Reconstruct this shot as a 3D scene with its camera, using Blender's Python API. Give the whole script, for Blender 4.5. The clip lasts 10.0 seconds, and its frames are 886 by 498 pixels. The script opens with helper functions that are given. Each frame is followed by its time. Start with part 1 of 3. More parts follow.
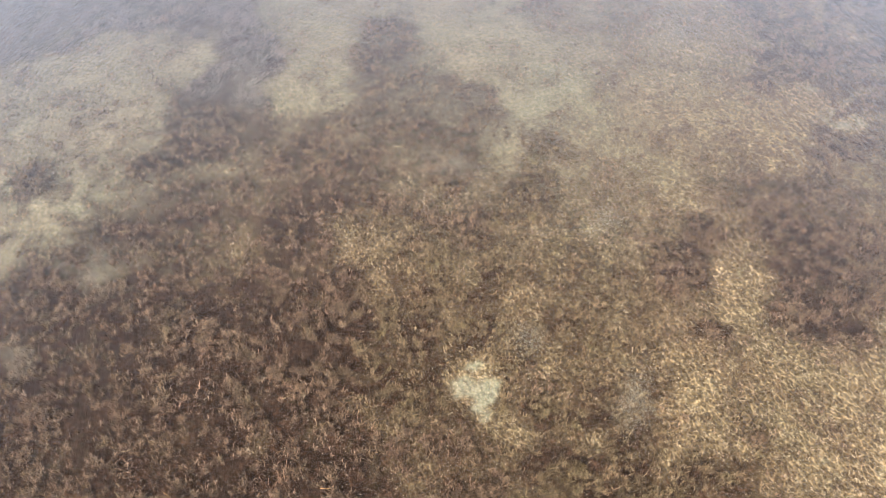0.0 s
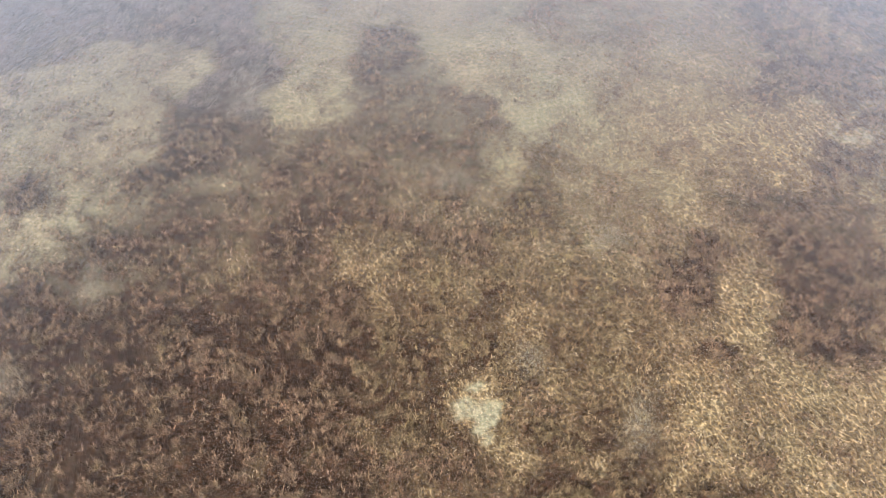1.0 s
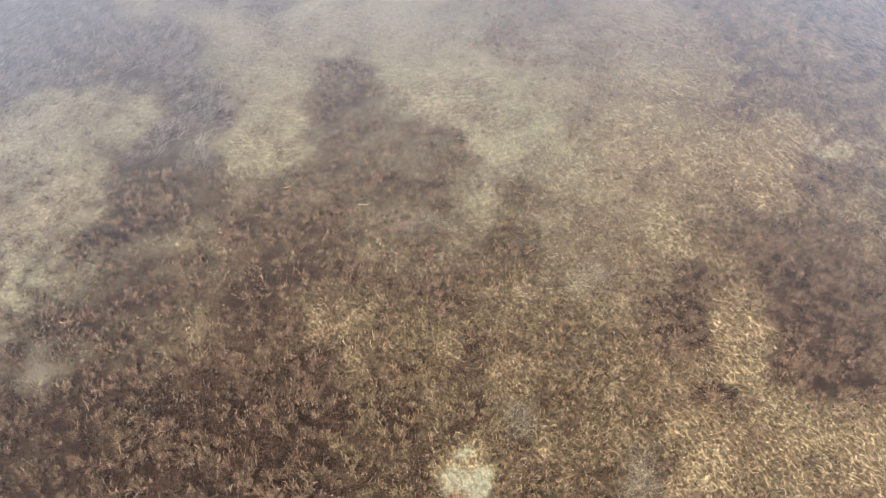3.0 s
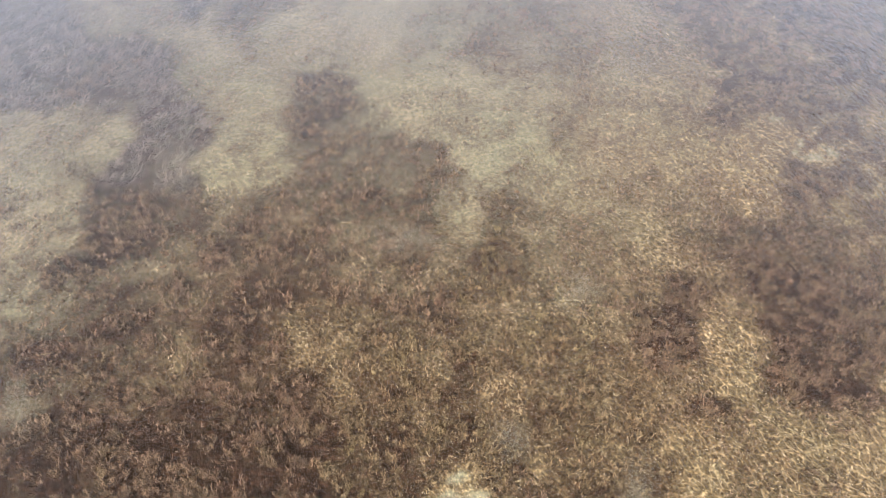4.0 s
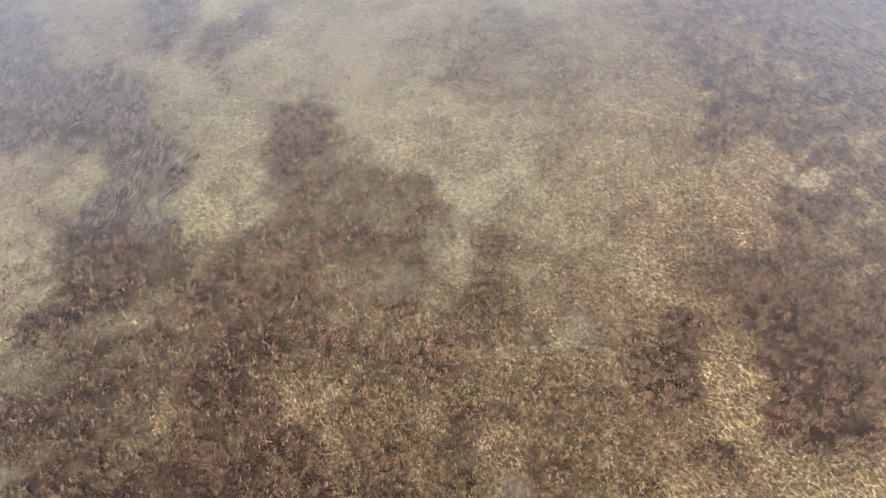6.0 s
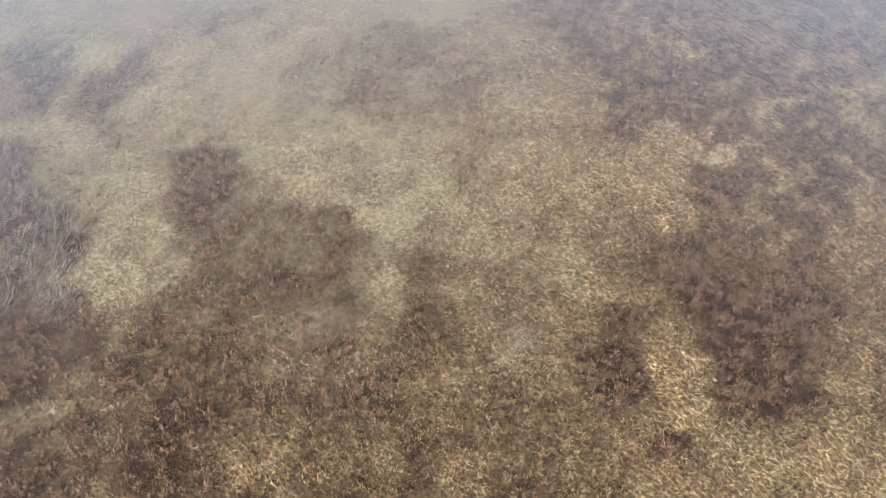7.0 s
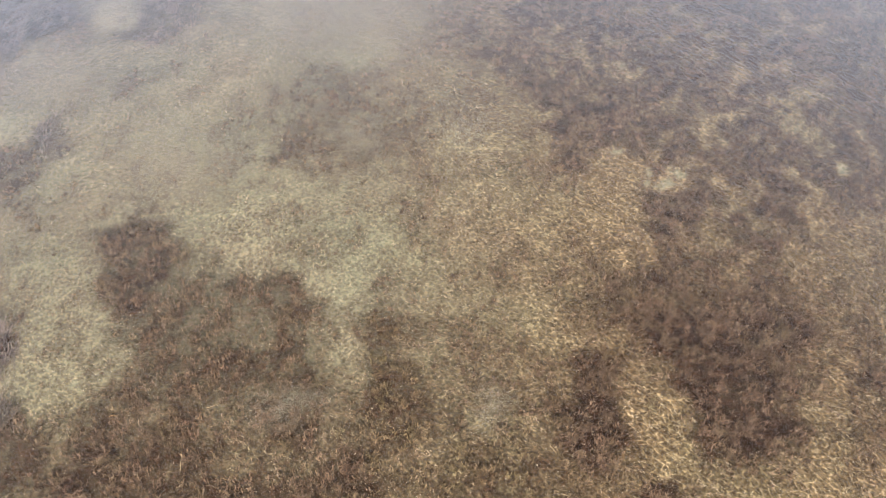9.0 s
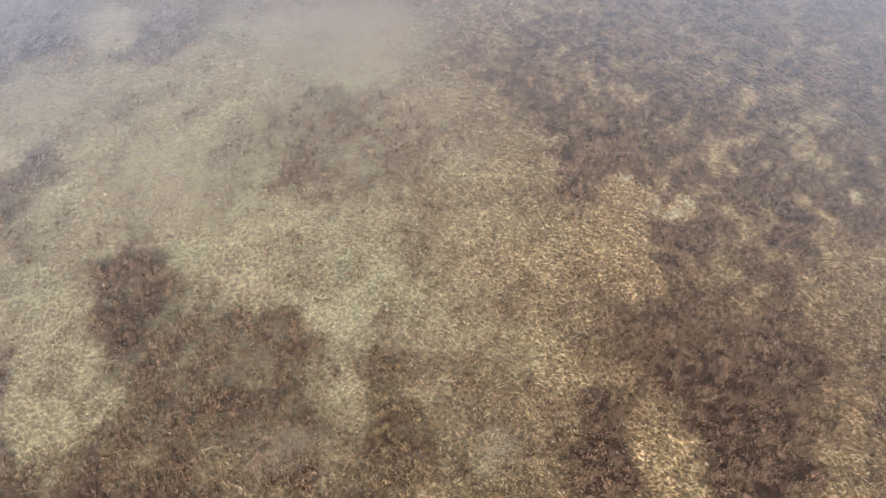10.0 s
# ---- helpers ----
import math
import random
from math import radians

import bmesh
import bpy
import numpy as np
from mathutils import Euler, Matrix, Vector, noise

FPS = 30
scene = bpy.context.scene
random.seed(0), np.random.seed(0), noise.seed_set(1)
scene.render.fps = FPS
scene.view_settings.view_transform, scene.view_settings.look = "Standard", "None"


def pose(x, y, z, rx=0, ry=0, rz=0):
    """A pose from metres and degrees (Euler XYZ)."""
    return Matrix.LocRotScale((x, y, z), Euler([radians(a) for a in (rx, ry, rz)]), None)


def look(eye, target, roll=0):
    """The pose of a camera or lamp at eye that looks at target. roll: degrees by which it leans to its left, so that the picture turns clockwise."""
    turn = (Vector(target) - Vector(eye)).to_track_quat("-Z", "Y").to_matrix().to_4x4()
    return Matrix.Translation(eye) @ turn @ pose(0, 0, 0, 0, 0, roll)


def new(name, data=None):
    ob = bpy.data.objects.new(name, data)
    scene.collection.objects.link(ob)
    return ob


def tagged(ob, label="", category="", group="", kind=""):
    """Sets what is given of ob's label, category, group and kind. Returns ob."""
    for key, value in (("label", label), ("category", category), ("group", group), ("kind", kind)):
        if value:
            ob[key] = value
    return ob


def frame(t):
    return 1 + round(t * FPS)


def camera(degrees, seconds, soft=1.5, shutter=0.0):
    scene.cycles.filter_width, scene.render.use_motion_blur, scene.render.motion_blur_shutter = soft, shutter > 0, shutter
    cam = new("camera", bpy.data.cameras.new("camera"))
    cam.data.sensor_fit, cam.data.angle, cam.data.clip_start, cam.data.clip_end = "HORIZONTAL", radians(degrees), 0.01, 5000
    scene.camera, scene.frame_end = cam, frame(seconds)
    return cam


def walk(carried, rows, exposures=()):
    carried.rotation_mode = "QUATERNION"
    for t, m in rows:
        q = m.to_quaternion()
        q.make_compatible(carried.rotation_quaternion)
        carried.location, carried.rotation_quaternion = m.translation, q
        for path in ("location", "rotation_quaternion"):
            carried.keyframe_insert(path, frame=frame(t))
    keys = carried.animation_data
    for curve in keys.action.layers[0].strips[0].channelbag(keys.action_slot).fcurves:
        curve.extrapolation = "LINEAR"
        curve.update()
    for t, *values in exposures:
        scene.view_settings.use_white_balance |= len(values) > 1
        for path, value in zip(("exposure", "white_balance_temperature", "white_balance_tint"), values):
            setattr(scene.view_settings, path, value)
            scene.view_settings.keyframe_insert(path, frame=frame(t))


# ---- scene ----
# ---------------------------------------------------------------- camera
def view(x, y, z, yaw, pitch, roll):
    """A pose from a place, a heading to the left of +y, a pitch and a roll."""
    return (Matrix.Translation((x, y, z)) @ Matrix.Rotation(radians(yaw), 4, "Z")
            @ Matrix.Rotation(radians(90 + pitch), 4, "X") @ Matrix.Rotation(radians(roll), 4, "Z"))


cam = camera(59.66, 10.0, soft=0.85)
walk(cam, [
    (0, view(2.850, -2.541, 18.035, 20.15, -52.27, 0.05)),
    (0.5, view(2.683, -2.295, 18.027, 19.88, -52.22, 0.35)),
    (1, view(2.550, -1.995, 17.997, 19.86, -52.23, 0.42)),
    (1.3, view(2.471, -1.816, 17.979, 19.84, -52.23, 0.47)),
    (1.4, view(2.255, -1.067, 17.906, 20.22, -52.35, 0.28)),
    (1.5, view(2.224, -1.013, 17.889, 20.03, -52.33, 0.25)),
    (2, view(2.067, -0.743, 17.803, 19.12, -52.22, 0.09)),
    (2.5, view(1.935, -0.432, 17.737, 17.45, -52.22, -0.14)),
    (4, view(1.477, 0.419, 17.765, 13.74, -52.34, -0.04)),
    (4.5, view(1.429, 0.801, 17.977, 12.85, -52.76, -0.10)),
    (5, view(1.335, 1.170, 18.053, 12.96, -52.95, -0.18)),
    (5.2, view(1.308, 1.275, 18.052, 12.99, -52.87, -0.17)),
    (6.3, view(0.656, 2.062, 18.026, 8.87, -52.82, 0.68)),
    (6.5, view(0.616, 2.220, 17.926, 6.74, -52.62, 0.33)),
    (7, view(0.507, 2.736, 17.970, 1.19, -52.79, -0.20)),
    (7.5, view(0.277, 3.074, 17.920, -4.51, -52.39, -0.30)),
    (8, view(0.213, 3.596, 18.031, -6.02, -52.57, -0.29)),
    (8.5, view(0.172, 4.069, 18.105, -6.04, -52.61, -0.25)),
    (9, view(0.151, 4.639, 18.195, -6.09, -52.87, -0.15)),
    (9.5, view(0.127, 5.158, 18.181, -6.19, -52.77, -0.11)),
    (10, view(0.146, 5.695, 18.154, -6.19, -52.59, -0.00)),
], exposures=[(0, 0.87), (10, 0.66)])

# ---------------------------------------------------------------- sky and sun
SUN_ELEVATION, SUN_AZIMUTH = radians(38), radians(185)
world = bpy.data.worlds.new("sky")
scene.world = world
world.use_nodes = True
wn = world.node_tree.nodes
sky = wn.new("ShaderNodeTexSky")
sky.sky_type, sky.sun_disc = "NISHITA", False
sky.sun_elevation, sky.sun_rotation = SUN_ELEVATION, SUN_AZIMUTH
sky.dust_density, sky.air_density, sky.ozone_density = 7.0, 0.6, 0.2
# even white added to the sky to brighten its reflection off the water
sky_white = wn.new("ShaderNodeMix")
sky_white.data_type = "RGBA"
sky_white.inputs[0].default_value = 0.5
sky_white.inputs[7].default_value = (4.0, 4.05, 4.4, 1)
world.node_tree.links.new(sky.outputs[0], sky_white.inputs[6])
world.node_tree.links.new(sky_white.outputs[2], wn["Background"].inputs[0])
wn["Background"].inputs[1].default_value = 0.15

lamp = bpy.data.lights.new("sun", "SUN")
lamp.energy, lamp.angle, lamp.color = 5.0, radians(0.6), (1.0, 0.92, 0.778)
sun = new("sun", lamp)
away = Vector((math.sin(SUN_AZIMUTH) * math.cos(SUN_ELEVATION), math.cos(SUN_AZIMUTH) * math.cos(SUN_ELEVATION), math.sin(SUN_ELEVATION)))
sun.matrix_world = look(away * 200, (0, 0, 0))


# ---------------------------------------------------------------- materials
def material(name):
    m = bpy.data.materials.new(name)
    m.use_nodes = True
    n = m.node_tree.nodes
    return m, n, m.node_tree.links, n["Principled BSDF"]


def node(n, kind, **values):
    made = n.new("ShaderNode" + kind)
    for key, value in values.items():
        made.inputs[key].default_value = value
    return made


def ramp(n, *stops):
    made = n.new("ShaderNodeValToRGB")
    while len(made.color_ramp.elements) < len(stops):
        made.color_ramp.elements.new(0.5)
    for e, (at, colour) in zip(made.color_ramp.elements, stops):
        e.position, e.color = at, (*colour, 1)
    return made


def blend(n, links, mode, fac, a, b):
    made = n.new("ShaderNodeMix")
    made.data_type, made.blend_type = "RGBA", mode
    for socket, value in ((made.inputs[0], fac), (made.inputs[6], a), (made.inputs[7], b)):
        if isinstance(value, (int, float)):
            socket.default_value = value
        elif isinstance(value, tuple):
            socket.default_value = (*value, 1)
        else:
            links.new(value, socket)
    return made.outputs[2]


def seabed_material():
    m, n, links, bsdf = material("seabed")
    at = n.new("ShaderNodeNewGeometry").outputs["Position"]
    weed = n.new("ShaderNodeAttribute")
    weed.attribute_name = "weed"
    spun = node(n, "VectorRotate", Axis=(0, 0, 1), Angle=radians(62))
    links.new(at, spun.inputs["Vector"])
    turn = node(n, "Mapping", Scale=(1, 3.0, 1))
    links.new(spun.outputs[0], turn.inputs["Vector"])
    fine = node(n, "TexNoise", Scale=5.5, Detail=5.0, Roughness=0.6, Distortion=0.4)
    links.new(turn.outputs[0], fine.inputs["Vector"])
    broad = node(n, "TexNoise", Scale=0.3, Detail=4.0, Roughness=0.6)
    links.new(at, broad.inputs["Vector"])
    clump = node(n, "TexNoise", Scale=6.5, Detail=6.0, Roughness=0.7)
    links.new(at, clump.inputs["Vector"])
    # sand grain, its streaks coloured along the run of the caustics
    pale = ramp(n, (0.34, (0.118, 0.088, 0.058)), (0.5, (0.174, 0.137, 0.094)), (0.66, (0.238, 0.197, 0.147)))
    links.new(fine.outputs["Fac"], pale.inputs[0])
    tint = ramp(n, (0.35, (0.92, 0.95, 0.85)), (0.65, (0.99, 0.93, 0.84)))
    links.new(broad.outputs["Fac"], tint.inputs[0])
    evenness = n.new("ShaderNodeAttribute")
    evenness.attribute_name = "evenness"
    # caustics painted into the sand's colour: a bright net round darker cells
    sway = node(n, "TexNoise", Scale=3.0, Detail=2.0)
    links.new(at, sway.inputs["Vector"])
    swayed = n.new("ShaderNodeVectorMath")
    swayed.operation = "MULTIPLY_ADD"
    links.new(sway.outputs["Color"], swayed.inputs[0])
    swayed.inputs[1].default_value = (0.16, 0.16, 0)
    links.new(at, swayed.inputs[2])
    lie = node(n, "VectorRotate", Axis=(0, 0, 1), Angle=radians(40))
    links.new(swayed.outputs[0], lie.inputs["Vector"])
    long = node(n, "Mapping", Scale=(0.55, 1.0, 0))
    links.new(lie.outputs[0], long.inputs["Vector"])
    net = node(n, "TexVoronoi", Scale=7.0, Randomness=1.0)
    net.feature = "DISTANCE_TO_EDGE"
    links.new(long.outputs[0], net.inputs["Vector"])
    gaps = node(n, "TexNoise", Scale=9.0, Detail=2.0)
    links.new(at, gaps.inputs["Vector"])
    caustic_line = n.new("ShaderNodeMapRange")
    links.new(net.outputs["Distance"], caustic_line.inputs[0])
    caustic_line.inputs[1].default_value, caustic_line.inputs[2].default_value = 0.11, 0.0
    caustic_breaks = n.new("ShaderNodeMapRange")
    links.new(gaps.outputs["Fac"], caustic_breaks.inputs[0])
    caustic_breaks.inputs[1].default_value, caustic_breaks.inputs[2].default_value = 0.3, 0.55
    caustic_net = n.new("ShaderNodeMath")
    caustic_net.operation = "MULTIPLY"
    links.new(caustic_line.outputs[0], caustic_net.inputs[0])
    links.new(caustic_breaks.outputs[0], caustic_net.inputs[1])
    caustic_tone = ramp(n, (0.0, (0.62, 0.6, 0.57)), (0.3, (0.92, 0.9, 0.87)), (1.0, (2.3, 2.28, 2.26)))
    links.new(caustic_net.outputs[0], caustic_tone.inputs[0])
    caustic_sand = blend(n, links, "MULTIPLY", 0.85, pale.outputs[0], caustic_tone.outputs[0])
    # mixes the sand towards one even pale grey
    evened = blend(n, links, "MIX", evenness.outputs["Fac"], caustic_sand, (0.197, 0.197, 0.168))
    sandy = blend(n, links, "MULTIPLY", 1.0, evened, tint.outputs[0])
    # the bottom's colour falls to near black where weed cover is dense
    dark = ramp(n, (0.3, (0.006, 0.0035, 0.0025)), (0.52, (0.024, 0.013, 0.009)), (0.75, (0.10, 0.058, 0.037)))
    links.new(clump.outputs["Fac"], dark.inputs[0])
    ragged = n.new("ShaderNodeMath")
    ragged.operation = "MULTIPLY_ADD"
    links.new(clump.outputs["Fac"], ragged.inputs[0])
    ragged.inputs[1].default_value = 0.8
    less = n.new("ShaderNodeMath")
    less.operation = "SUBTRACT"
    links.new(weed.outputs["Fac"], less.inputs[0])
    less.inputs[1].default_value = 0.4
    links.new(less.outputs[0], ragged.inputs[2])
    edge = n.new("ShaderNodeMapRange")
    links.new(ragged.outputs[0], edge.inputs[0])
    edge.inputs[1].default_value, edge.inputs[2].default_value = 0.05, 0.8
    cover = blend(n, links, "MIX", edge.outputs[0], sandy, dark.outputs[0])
    litter = node(n, "TexNoise", Scale=11.0, Detail=4.0, Roughness=0.65)
    links.new(at, litter.inputs["Vector"])
    bits = ramp(n, (0.38, (0.5, 0.48, 0.47)), (0.5, (0.95, 0.95, 0.95)), (0.63, (1.6, 1.56, 1.5)))
    links.new(litter.outputs["Fac"], bits.inputs[0])
    bare = n.new("ShaderNodeMath")
    bare.operation = "MULTIPLY_ADD"
    links.new(evenness.outputs["Fac"], bare.inputs[0])
    bare.inputs[1].default_value, bare.inputs[2].default_value = -0.3, 1.0
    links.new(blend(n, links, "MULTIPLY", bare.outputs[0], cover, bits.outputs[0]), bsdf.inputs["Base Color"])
    bump = node(n, "Bump", Strength=0.6, Distance=0.03)
    links.new(fine.outputs["Fac"], bump.inputs["Height"])
    links.new(bump.outputs[0], bsdf.inputs["Normal"])
    bsdf.inputs["Roughness"].default_value = 0.9
    bsdf.inputs["Specular IOR Level"].default_value = 0.1
    return m


def weed_material(name, dark, mid, tip):
    m, n, links, bsdf = material(name)
    geo = n.new("ShaderNodeNewGeometry")
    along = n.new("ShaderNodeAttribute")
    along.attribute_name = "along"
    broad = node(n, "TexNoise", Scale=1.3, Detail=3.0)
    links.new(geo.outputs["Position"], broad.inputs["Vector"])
    # darker bases, paler tips; the tips' bright highlights are coloured in as well
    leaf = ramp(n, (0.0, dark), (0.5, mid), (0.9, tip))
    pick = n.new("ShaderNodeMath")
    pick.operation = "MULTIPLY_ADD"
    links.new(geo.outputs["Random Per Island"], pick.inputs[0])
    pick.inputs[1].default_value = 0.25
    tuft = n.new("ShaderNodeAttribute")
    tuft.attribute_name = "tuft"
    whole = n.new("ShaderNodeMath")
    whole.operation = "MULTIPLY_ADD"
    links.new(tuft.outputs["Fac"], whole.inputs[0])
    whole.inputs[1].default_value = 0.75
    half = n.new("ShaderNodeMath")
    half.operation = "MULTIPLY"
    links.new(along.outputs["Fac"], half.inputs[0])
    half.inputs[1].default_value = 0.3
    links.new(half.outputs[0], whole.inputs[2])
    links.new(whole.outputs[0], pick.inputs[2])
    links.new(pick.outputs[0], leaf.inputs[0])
    tint = ramp(n, (0.3, (0.9, 0.97, 0.8)), (0.5, (1, 1, 1)), (0.7, (1.04, 0.94, 0.92)))
    links.new(broad.outputs["Fac"], tint.inputs[0])
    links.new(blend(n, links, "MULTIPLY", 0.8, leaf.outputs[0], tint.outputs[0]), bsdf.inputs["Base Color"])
    bsdf.inputs["Roughness"].default_value = 0.55
    bsdf.inputs["Specular IOR Level"].default_value = 0.3
    return m


def water_material():
    m, n, links, bsdf = material("water")
    at = n.new("ShaderNodeNewGeometry").outputs["Position"]
    spun = node(n, "VectorRotate", Axis=(0, 0, 1), Angle=radians(62))
    links.new(at, spun.inputs["Vector"])
    turn = node(n, "Mapping", Scale=(1, 1.8, 1))
    links.new(spun.outputs[0], turn.inputs["Vector"])
    small = node(n, "TexNoise", Scale=4.6, Detail=3.0, Roughness=0.5, Distortion=0.5)
    links.new(turn.outputs[0], small.inputs["Vector"])
    gust = node(n, "TexNoise", Scale=0.12, Detail=2.0)
    links.new(at, gust.inputs["Vector"])
    calm = n.new("ShaderNodeMapRange")
    links.new(gust.outputs["Fac"], calm.inputs[0])
    calm.inputs[1].default_value, calm.inputs[2].default_value = 0.4, 0.65
    calm.inputs[3].default_value, calm.inputs[4].default_value = 0.4, 0.9
    height = n.new("ShaderNodeMath")
    height.operation = "MULTIPLY"
    links.new(small.outputs["Fac"], height.inputs[0])
    links.new(calm.outputs[0], height.inputs[1])
    bump = node(n, "Bump", Strength=1.0, Distance=0.023)
    links.new(height.outputs[0], bump.inputs["Height"])
    links.new(bump.outputs[0], bsdf.inputs["Normal"])
    bsdf.inputs["Base Color"].default_value = (0.97, 0.98, 0.97, 1)
    bsdf.inputs["Transmission Weight"].default_value = 1.0
    bsdf.inputs["IOR"].default_value = 1.33
    bsdf.inputs["Roughness"].default_value = 0.05
    # gloss raised far past water's own at slanting sight, to add a pale veil
    gloss = node(n, "BsdfGlossy", Roughness=0.07)
    links.new(bump.outputs[0], gloss.inputs["Normal"])
    slant = node(n, "LayerWeight", Blend=0.5)
    links.new(bump.outputs[0], slant.inputs["Normal"])
    power = n.new("ShaderNodeMath")
    power.operation = "POWER"
    links.new(slant.outputs["Facing"], power.inputs[0])
    power.inputs[1].default_value = 3.2
    share = n.new("ShaderNodeMath")
    share.operation = "MULTIPLY"
    links.new(power.outputs[0], share.inputs[0])
    share.inputs[1].default_value = 5.4
    both = n.new("ShaderNodeMixShader")
    links.new(share.outputs[0], both.inputs[0])
    links.new(bsdf.outputs[0], both.inputs[1])
    links.new(gloss.outputs[0], both.inputs[2])
    links.new(both.outputs[0], n["Material Output"].inputs["Surface"])
    return m


SEABED, WATER = seabed_material(), water_material()
BROWN = weed_material("brown_seagrass", (0.012, 0.007, 0.005), (0.076, 0.047, 0.03), (0.29, 0.20, 0.136))
RUST = weed_material("rusty_seagrass", (0.013, 0.007, 0.005), (0.078, 0.045, 0.030), (0.275, 0.188, 0.13))
LONG = weed_material("long_seagrass", (0.010, 0.007, 0.008), (0.048, 0.036, 0.035), (0.22, 0.176, 0.162))
OLIVE = weed_material("olive_seagrass", (0.014, 0.009, 0.005), (0.09, 0.06, 0.031), (0.30, 0.222, 0.134))
PALE = weed_material("pale_seagrass", (0.11, 0.08, 0.05), (0.19, 0.145, 0.095), (0.40, 0.33, 0.24))


def plain(name, colour, rough, gloss=0.4):
    """Dry or wet plant matter, and the glint flakes, with a grain of its own."""
    m, n, links, bsdf = material(name)
    grain = node(n, "TexNoise", Scale=60.0, Detail=4.0)
    links.new(n.new("ShaderNodeNewGeometry").outputs["Position"], grain.inputs["Vector"])
    shade = ramp(n, (0.3, tuple(0.7 * c for c in colour)), (0.7, tuple(min(1.0, 1.2 * c) for c in colour)))
    links.new(grain.outputs["Fac"], shade.inputs[0])
    links.new(shade.outputs[0], bsdf.inputs["Base Color"])
    bsdf.inputs["Roughness"].default_value = rough
    bsdf.inputs["Specular IOR Level"].default_value = gloss
    return m


STRAW = plain("straw", (0.38, 0.31, 0.19), 0.5)
RUSTY_STRAW = plain("rusty_straw", (0.5, 0.29, 0.12), 0.5)
MUD = plain("weed_mud", (0.03, 0.021, 0.016), 0.8, 0.2)
FLAKE = plain("pale_glint_flakes", (0.42, 0.365, 0.285), 0.4, 0.5)


def silt_material():
    m, n, links, bsdf = material("silt")
    thick = n.new("ShaderNodeAttribute")
    thick.attribute_name = "thick"
    drift = node(n, "TexNoise", Scale=2.2, Detail=4.0, Distortion=0.8)
    links.new(n.new("ShaderNodeNewGeometry").outputs["Position"], drift.inputs["Vector"])
    wisp = n.new("ShaderNodeMapRange")
    links.new(drift.outputs["Fac"], wisp.inputs[0])
    wisp.inputs[1].default_value, wisp.inputs[2].default_value = 0.25, 0.7
    veil = n.new("ShaderNodeMath")
    veil.operation = "MULTIPLY"
    links.new(thick.outputs["Fac"], veil.inputs[0])
    links.new(wisp.outputs[0], veil.inputs[1])
    links.new(veil.outputs[0], bsdf.inputs["Alpha"])
    bsdf.inputs["Base Color"].default_value = (0.26, 0.232, 0.185, 1)
    bsdf.inputs["Roughness"].default_value = 1.0
    bsdf.inputs["Specular IOR Level"].default_value = 0.0
    return m


SILT = silt_material()


# ---------------------------------------------------------------- the lie of weed and sand
def value_noise(x, y, seed):
    table = np.random.RandomState(seed).rand(256, 256)
    xi, yi = np.floor(x).astype(int), np.floor(y).astype(int)
    u, v = x - xi, y - yi
    u, v = u * u * (3 - 2 * u), v * v * (3 - 2 * v)
    a, b = table[xi % 256, yi % 256], table[(xi + 1) % 256, yi % 256]
    c, d = table[xi % 256, (yi + 1) % 256], table[(xi + 1) % 256, (yi + 1) % 256]
    return (a * (1 - u) + b * u) * (1 - v) + (c * (1 - u) + d * u) * v


def fbm(x, y, scale, seed, octaves=4):
    total, size = 0, 0
    for k in range(octaves):
        total = total + value_noise(x * scale * 2**k + 31.7 * k, y * scale * 2**k + 17.3 * k, seed + k) * 0.55**k
        size += 0.55**k
    return total / size * 2 - 1


patches = []


def bed(cover, soft, *outline, look_of=None):
    """A bed of weed: how densely it is covered, how many metres its edge takes to thin out, and its corners on the plan."""
    patches.append((np.array(outline), cover, soft, look_of))


def sand(cover, soft, *outline):
    """A barer stretch, given in the same way."""
    patches.append((np.array(outline), cover, soft, None))


# ---- outlines of beds and bare sand, broad ones first
# far side
bed(0.66, 0.60, (-2.0, 26.4), (0.8, 26.9), (2.5, 28.0), (5.3, 30.0), (8.0, 32.3), (15.1, 32.8), (24.8, 32.5), (20.3, 20.7), (14.4, 13.3), (9.0, 14.9), (6.3, 16.6), (5.2, 18.9), (2.9, 20.7), (0.8, 22.1), (-1.4, 22.1), (-3.5, 23.3), (-3.5, 25.1))
bed(0.74, 0.60, (5.2, 29.4), (8.0, 32.3), (15.1, 32.8), (24.8, 32.5), (20.3, 20.7), (15.3, 14.9), (9.4, 16.3), (7.0, 17.3), (7.2, 19.3), (5.9, 22.3), (4.5, 25.1))
sand(0.28, 0.50, (-19.7, 30.7), (-13.4, 29.7), (-10.4, 29.7), (-6.8, 30.7), (-2.8, 32.0), (1.1, 31.6), (2.6, 28.6), (0.8, 26.9), (-2.0, 27.0), (-3.5, 25.4), (-3.5, 22.8), (-1.4, 22.1), (-0.1, 20.1), (1.6, 19.5), (3.7, 20.2), (4.4, 18.4), (4.8, 16.8), (4.0, 14.8), (2.8, 14.6), (0.8, 15.0), (0.6, 16.2), (-0.9, 16.5), (-2.1, 16.8), (-2.4, 17.6), (-4.6, 18.2), (-5.7, 17.9), (-7.6, 17.2), (-8.4, 17.5), (-10.4, 16.7), (-16.1, 16.6), (-21.2, 25.2))
bed(0.48, 0.50, (-2.0, 25.8), (1.1, 26.6), (3.7, 24.9), (3.6, 21.8), (2.0, 20.3), (0.3, 20.1), (-1.2, 21.8), (-2.1, 23.1))
